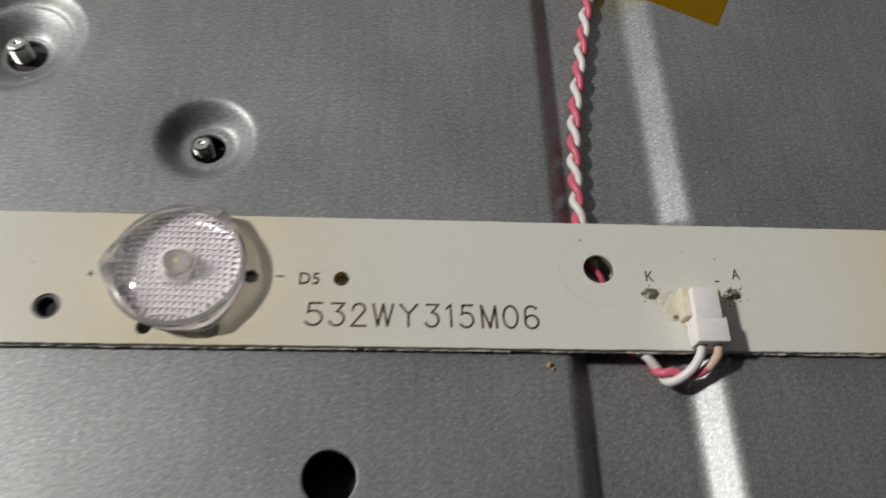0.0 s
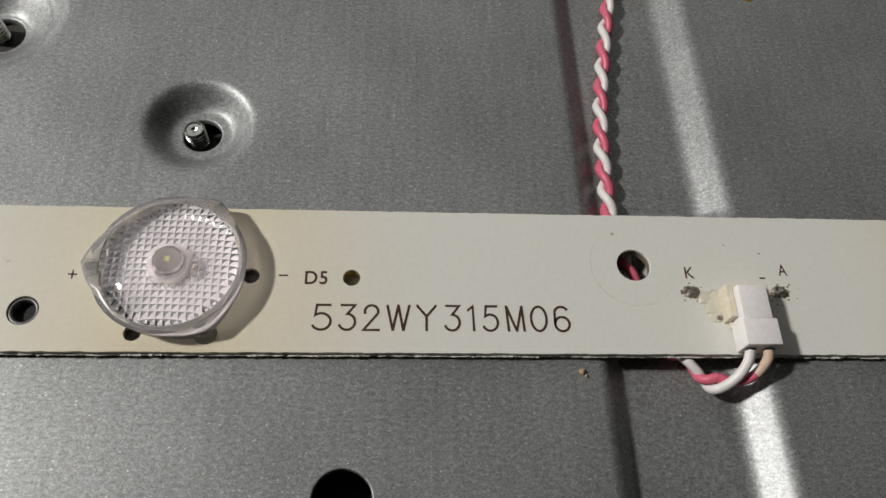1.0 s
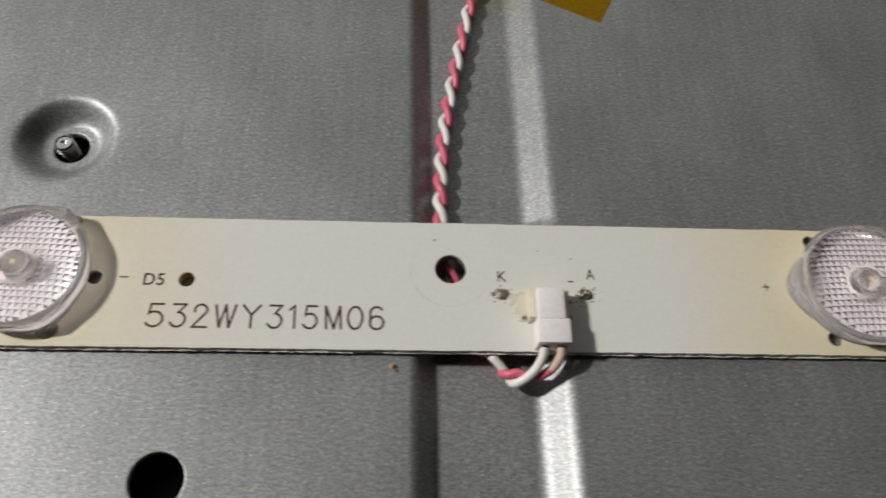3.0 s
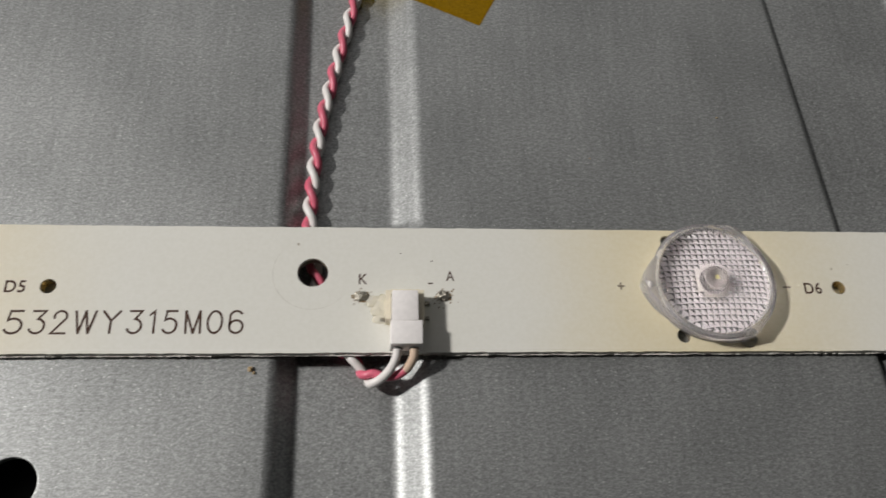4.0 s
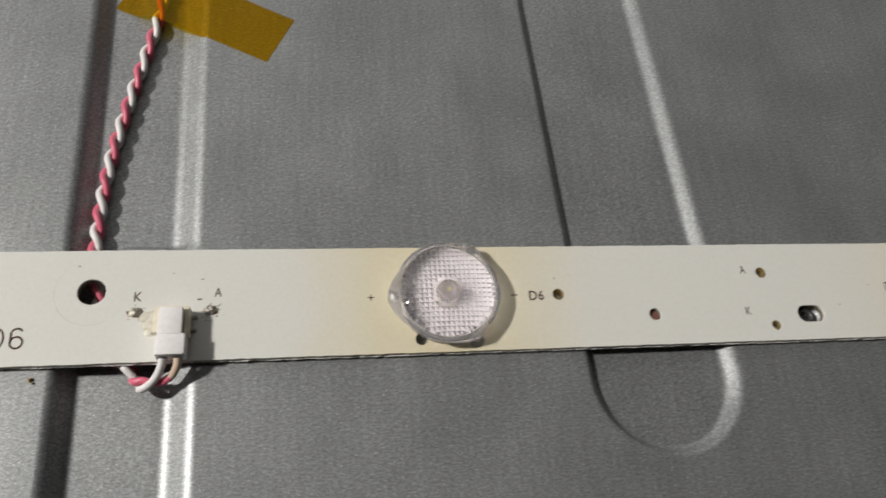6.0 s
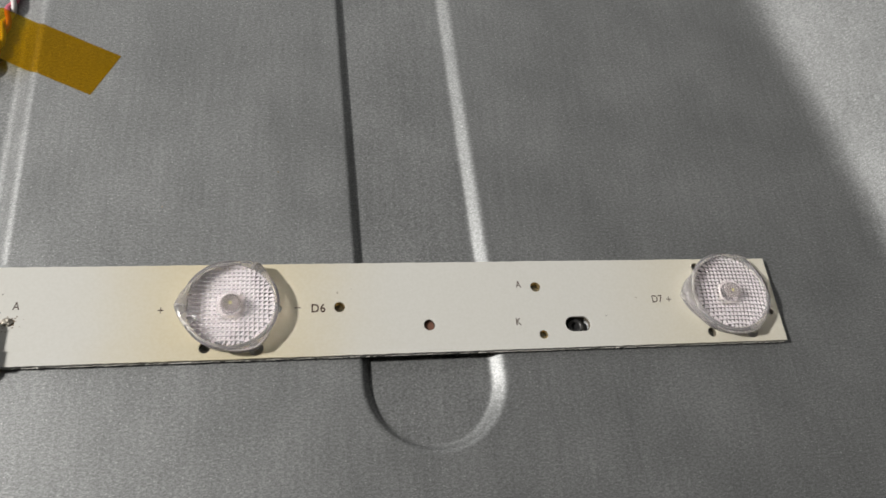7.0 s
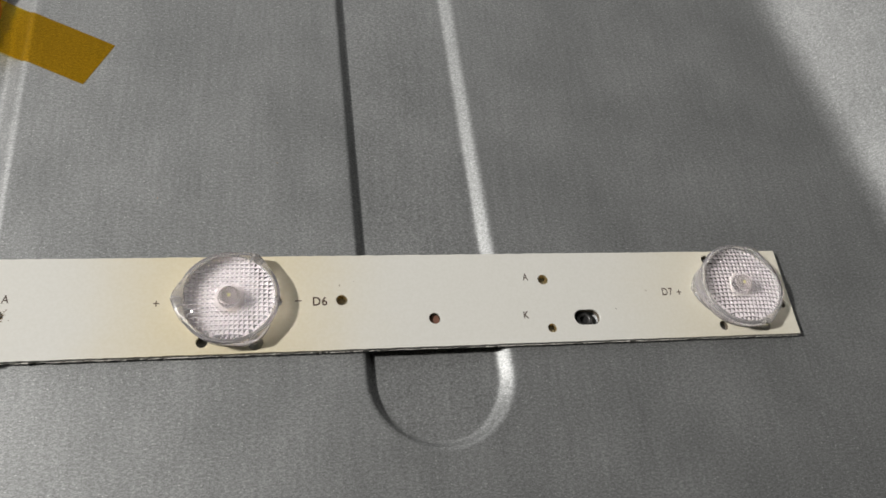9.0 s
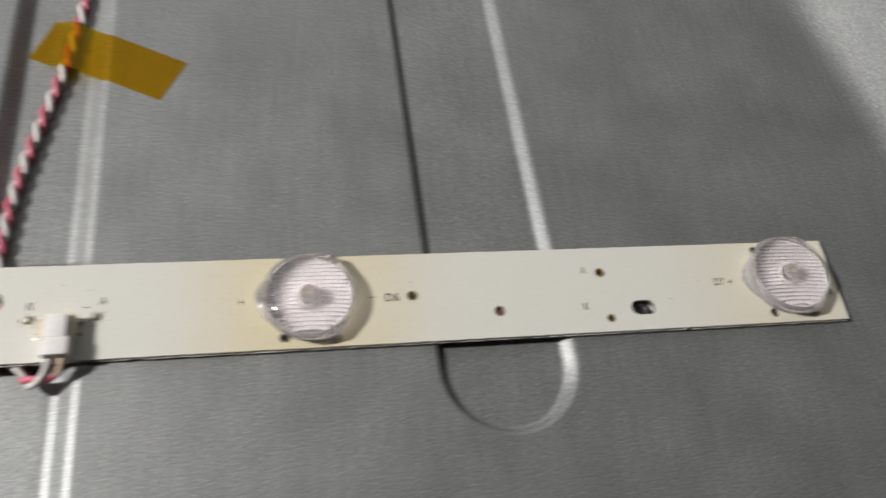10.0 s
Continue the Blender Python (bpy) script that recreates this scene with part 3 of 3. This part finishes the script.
def lens():
    ob = thing("led_lens", 0, 0, 0, "clear faceted plastic lens with three lugs over an LED", "lens", "lenses along the strip")
    v, f = lathe(((7.5, 1.2), (7.55, 1.8), (7.58, 2.5), (7.45, 2.8), (7.0, 3.12), (6.2, 3.48), (5.0, 3.84), (3.5, 4.08), (2.0, 4.21), (1.0, 4.25), (0.02, 4.26)), 72)
    v2, f2 = prism_face()
    n = len(v)
    me = mesh_of("lens_body", list(v) + v2, list(f) + [tuple(n + k for k in q) for q in f2], ACRYLIC, False)
    me.polygons.foreach_set("use_smooth", [True] * len(f) + [False] * len(f2))
    me.materials.append(PRISM)
    me.polygons.foreach_set("material_index", [0] * len(f) + [1] * len(f2))
    body = put("lens_body", me, ob, "clear domed body with a net of square prisms")
    body.visible_shadow = False
    # added disc: its pale colour stands in for light focused onto the board
    v, f = lathe(((2.0, 0.36), (7.45, 0.36), (7.45, 0.3), (2.0, 0.3), (2.0, 0.36)), 60)
    put("lens_light_disc", mesh_of("lens_light_disc", v, f, LENS_LIGHT, False), ob, "pale disc added for the light gathered under the lens")
    v, f = lathe(((7.6, 0.2), (8.6, 0.15, 1), (8.6, 0.25, 1), (8.6, 2.35, 1), (8.6, 2.6, 1), (8.5, 2.68), (7.8, 2.78), (7.66, 2.8), (7.6, 2.4), (7.58, 0.2), (7.6, 0.2)), 120, outline=HULL)
    put("flange", mesh_of("flange", v, f, FLANGE), ob, "clear glossy flange with three rounded lugs")
    for a, wide in ((60, 1.2), (180, 1.0), (300, 1.3)):
        cx, cy = 8.6 * math.cos(radians(a)), 8.6 * math.sin(radians(a))
        v, f = lathe(((0.02, 0.0), (wide - 0.05, 0.0), (wide, 0.06), (0.75, 0.25), (0.6, 0.75)), 24, cx, cy)
        put("foot", mesh_of("foot", v, f, GLUE), ob, "small glued foot")
    v, f = lathe(((2.6, 0.4), (2.5, 0.75), (1.9, 1.0), (1.5, 1.03), (0.02, 1.04)), 36)
    put("post_base", mesh_of("post_base", v, f, POST), ob, "milky skirt round the centre post")
    v, f = lathe(((0.02, 1.08), (1.6, 1.08), (1.58, 1.3), (1.4, 1.75), (1.42, 2.1), (1.36, 2.6), (1.2, 2.95), (0.9, 3.15), (0.6, 3.02), (0.02, 2.98)), 36)
    put("post", mesh_of("post", v, f, WELL), ob, "glassy centre post")
    bm = block(bmesh.new(), -1.5, 1.5, -1.4, 1.4, 0.0, 0.7)
    part("led_package", bm, CERAMIC, ob, "white LED package", bevel=0.1)
    bm = block(bmesh.new(), -0.24, 0.24, -0.28, 0.28, 3.03, 3.1)
    part("led_chip", bm, PHOSPHOR, ob, "yellow LED chip")
    return ob


first = lens()
first.matrix_basis = pose(-54.0 * MM, 0.55 * MM, TOP * MM, 0, 0, 0)
copy_thing(first, pose(54.15 * MM, 0.2 * MM, TOP * MM, 0, 0, 0))
copy_thing(first, pose(151.0 * MM, 0.6 * MM, TOP * MM, 0, 0, -2))


# ---- connector ----
plug = thing("wire_connector", 12.3, -5.2, TOP, "white two-pin plug in a cream header, with glue marks", "connector")


def local(bm):
    bmesh.ops.translate(bm, vec=(-12.3, 5.2, -TOP), verts=bm.verts)
    return bm


bm = block(bmesh.new(), 9.7, 10.46, -5.3, -1.3, TOP, 3.9)
block(bm, 14.04, 14.75, -6.0, -1.3, TOP, 4.0)
block(bm, 10.35, 14.15, -1.75, -1.2, TOP, 3.9)
block(bm, 10.35, 14.15, -6.0, -1.75, TOP, 2.2)
part("header", local(bm), HEADER, plug, "cream moulded header", bevel=0.08)
bm = block(bmesh.new(), 10.5, 14.0, -6.0, -1.7, 2.25, 5.0, 0.06)
part("plug_nose", local(bm), PLUG, plug, "white plug body", bevel=0.18)
bm = block(bmesh.new(), 10.3, 14.55, -9.1, -5.75, 2.0, 4.95, 0.08)
part("plug_grip", local(bm), PLUG, plug, "white plug grip", bevel=0.22)
# flat dark discs on the grip's face draw the shade in the wire openings
for x in (11.3, 13.4):
    bm = bmesh.new()
    bmesh.ops.create_cone(bm, cap_ends=True, segments=20, radius1=0.64, radius2=0.64, depth=0.1, matrix=Matrix.Translation((x, -9.18, 3.4)) @ Matrix.Rotation(radians(90), 4, "X"))
    part("socket", local(bm), HOLE_SHADE, plug, "dark disc for the shade round a wire in its socket")
for x0, x1, y in ((14.75, 15.6, -2.3), (14.75, 15.5, -4.4), (9.0, 9.7, -4.6)):
    part("solder_tab", local(block(bmesh.new(), x0, x1, y - 0.25, y + 0.25, TOP, TOP + 0.25)), SOLDER, plug, "tinned solder tab", bevel=0.05)

rng = random.Random(12)
glue = thing("glue_residue", 9.0, -3.2, TOP, "dried clear glue smeared beside the connector", "glue")
for cx, cy, rx, ry in ((0.2, 0.6, 1.0, 1.5), (-0.9, 1.2, 0.9, 0.8), (0.0, -1.2, 0.9, 0.8), (-0.4, -0.2, 0.8, 0.7)):
    bm = bmesh.new()
    bmesh.ops.create_icosphere(bm, subdivisions=3, radius=1.0)
    for vert in bm.verts:
        d = 1 + 0.5 * noise.noise(vert.co * 1.7 + Vector((cx * 5, cy * 3, 1)))
        vert.co = Vector((cx + vert.co.x * rx * d, cy + vert.co.y * ry * d, max(vert.co.z, 0) * 0.2 * d + 0.01))
    part("smear", bm, GLUE, glue)

# ---- twisted wire pair ----
MID = ((4.3, -8.0, -1.48), (2.2, -4.0, -1.48), (0.9, 0.0, -1.48), (0.0, 3.5, -1.48), (-1.1, 10.0, -1.48), (-1.0, 20.0, -1.48), (-0.2, 29.0, -1.48), (1.6, 40.0, -1.48), (3.4, 49.5, -1.48),
       (5.2, 59.5, -1.48), (6.9, 76.0, -1.48), (8.2, 100.0, -1.48), (8.6, 140.0, -1.48))


def twisted(phase):
    mid = spline(MID, 40)
    out, turns = [], 0.0
    for i, p in enumerate(mid):
        if i:
            pitch = 6.5 + 0.037 * min(50.0, max(0.0, p.y - 10.0))  # the twist grows looser away from the strip
            turns += (p - mid[i - 1]).length / pitch
        ahead = (mid[min(i + 1, len(mid) - 1)] - mid[max(i - 1, 0)]).normalized()
        side = ahead.cross(Vector((0, 0, 1))).normalized()
        a = phase + 2 * math.pi * turns
        out.append(p + 0.57 * (math.cos(a) * side + math.sin(a) * Vector((0, 0, 1))))
    return out


wires = thing("twisted_wires", 0, 0, 0, "pink and white twisted wire pair running under the strip", "wire")
white_lead = spline([(11.3, -9.1, 3.4), (11.1, -10.2, 2.9), (10.3, -11.5, 1.9), (9.1, -12.4, 0.9), (8.0, -12.75, 0.2), (7.6, -12.3, -0.8), (7.4, -11.5, -1.2), (6.6, -10.6, -0.6), (5.6, -9.6, -0.2), (4.8, -8.7, -0.4)], 8)
pink_lead = spline([(12.4, -11.3, 1.6), (11.2, -11.9, 0.9), (9.6, -11.9, 0.5), (8.2, -11.5, 0.45), (7.2, -11.6, 0.1), (6.55, -11.2, -0.6), (6.5, -10.3, -1.4), (6.1, -9.2, -1.6), (5.0, -8.3, -1.5)], 8)
put("white_wire", mesh_of("white_wire", *tube(white_lead + twisted(-0.36), 0.58), WHITE_WIRE), wires, "white insulated wire")
put("pink_wire", mesh_of("pink_wire", *tube(pink_lead + twisted(math.pi - 0.36), 0.58), PINK_WIRE), wires, "pink insulated wire")
put("wire_end", mesh_of("wire_end", *tube(spline([(13.4, -9.1, 3.4), (13.35, -10.0, 3.0), (12.9, -10.8, 2.2), (12.35, -11.35, 1.55)], 8), 0.59), TAN_WIRE), wires, "faded tan end of the pink wire")


# ---- amber tape over the wires ----
def tape():
    a, b, c, d = (Vector(p) for p in ((-3.1, 61.2), (24.9, 47.7), (29.9, 57.8), (1.3, 71.6)))
    nu, nv, verts, faces = 140, 30, [], []
    mid = spline(MID, 40)
    wy, wx = [p.y for p in mid], [p.x for p in mid]
    for j in range(nv + 1):
        for i in range(nu + 1):
            u, v = i / nu, j / nv
            p = a.lerp(b, u).lerp(d.lerp(c, u), v)
            off = p.x - float(np.interp(p.y, wy, wx))
            # taut from the wires to the channel's far edge, stuck down on the other side with two creases
            hump = -0.2 - 0.05 * max(0.0, off) if off > -0.8 else -0.2 - 0.62 * (-off - 0.8)
            z = max(float(panel_height(p.x, p.y)), hump) + 0.07
            z += 0.22 * math.exp(-((off + 5.2 - 0.5 * math.sin(6 * v)) / 0.3) ** 2) + 0.15 * math.exp(-((off + 2.9 + v) / 0.3) ** 2)
            z += 0.05 * noise.noise(Vector((p.x * 0.4, p.y * 0.4, 3)))
            verts.append((p.x, p.y, z))
    for j in range(nv):
        for i in range(nu):
            q = j * (nu + 1) + i
            faces.append((q, q + 1, q + nu + 2, q + nu + 1))
    n = len(verts)
    verts += [(x, y, z - 0.05) for x, y, z in verts]
    rim = [i for i in range(nu + 1)] + [j * (nu + 1) + nu for j in range(1, nv + 1)] + [nv * (nu + 1) + i for i in range(nu - 1, -1, -1)] + [j * (nu + 1) for j in range(nv - 1, 0, -1)]
    faces += [(rim[k], rim[k - 1], rim[k - 1] + n, rim[k] + n) for k in range(len(rim))]
    ob = put("adhesive_tape", mesh_of("adhesive_tape", verts, faces, KAPTON))
    tagged(ob, "translucent amber tape holding the wires to the panel", "tape")


tape()


# ---- studs in the dimples ----
def stud(x, y, low, high, r, lean):
    ob = thing("threaded_stud", x, y, low, "shiny threaded screw end standing in a dimple", "screw", "studs in the dimples")
    rows, z, k = [(0.02, 0.0)], 0.0, 0
    while z < high - low - 0.3:
        rows += [(r * 0.7, z), (r, z + 0.2), (r, z + 0.3)]
        z += 0.55
    rows += [(r * 0.8, z), (r * 0.7, high - low), (r * 0.35, high - low), (0.02, high - low - 0.25)]
    put("thread", mesh_of("thread", *lathe(rows, 28), SCREW, False), ob)
    ob.rotation_euler = (radians(lean[0]), radians(lean[1]), 0)


stud(-55.6, 23.0, -5.15, -2.0, 1.4, (0, 0))
stud(-86.0, 40.5, -5.15, -1.8, 1.5, (0, 0))

# ---- crumbs ----
for x, y, s in ((-7.4, -10.7, 0.32), (-6.9, -11.2, 0.2), (62.0, 30.0, 0.12), (40.5, 22.0, 0.1)):
    bm = bmesh.new()
    bmesh.ops.create_icosphere(bm, subdivisions=2, radius=s)
    for vert in bm.verts:
        vert.co *= 1 + 0.7 * noise.noise(vert.co * 6 + Vector((x, y, 0)))
    ob = part("crumb", bm, CRUMB, None, at=(x, y, s * 0.6))
    tagged(ob, "tiny tan crumb lying on the steel", "crumb", "crumbs")
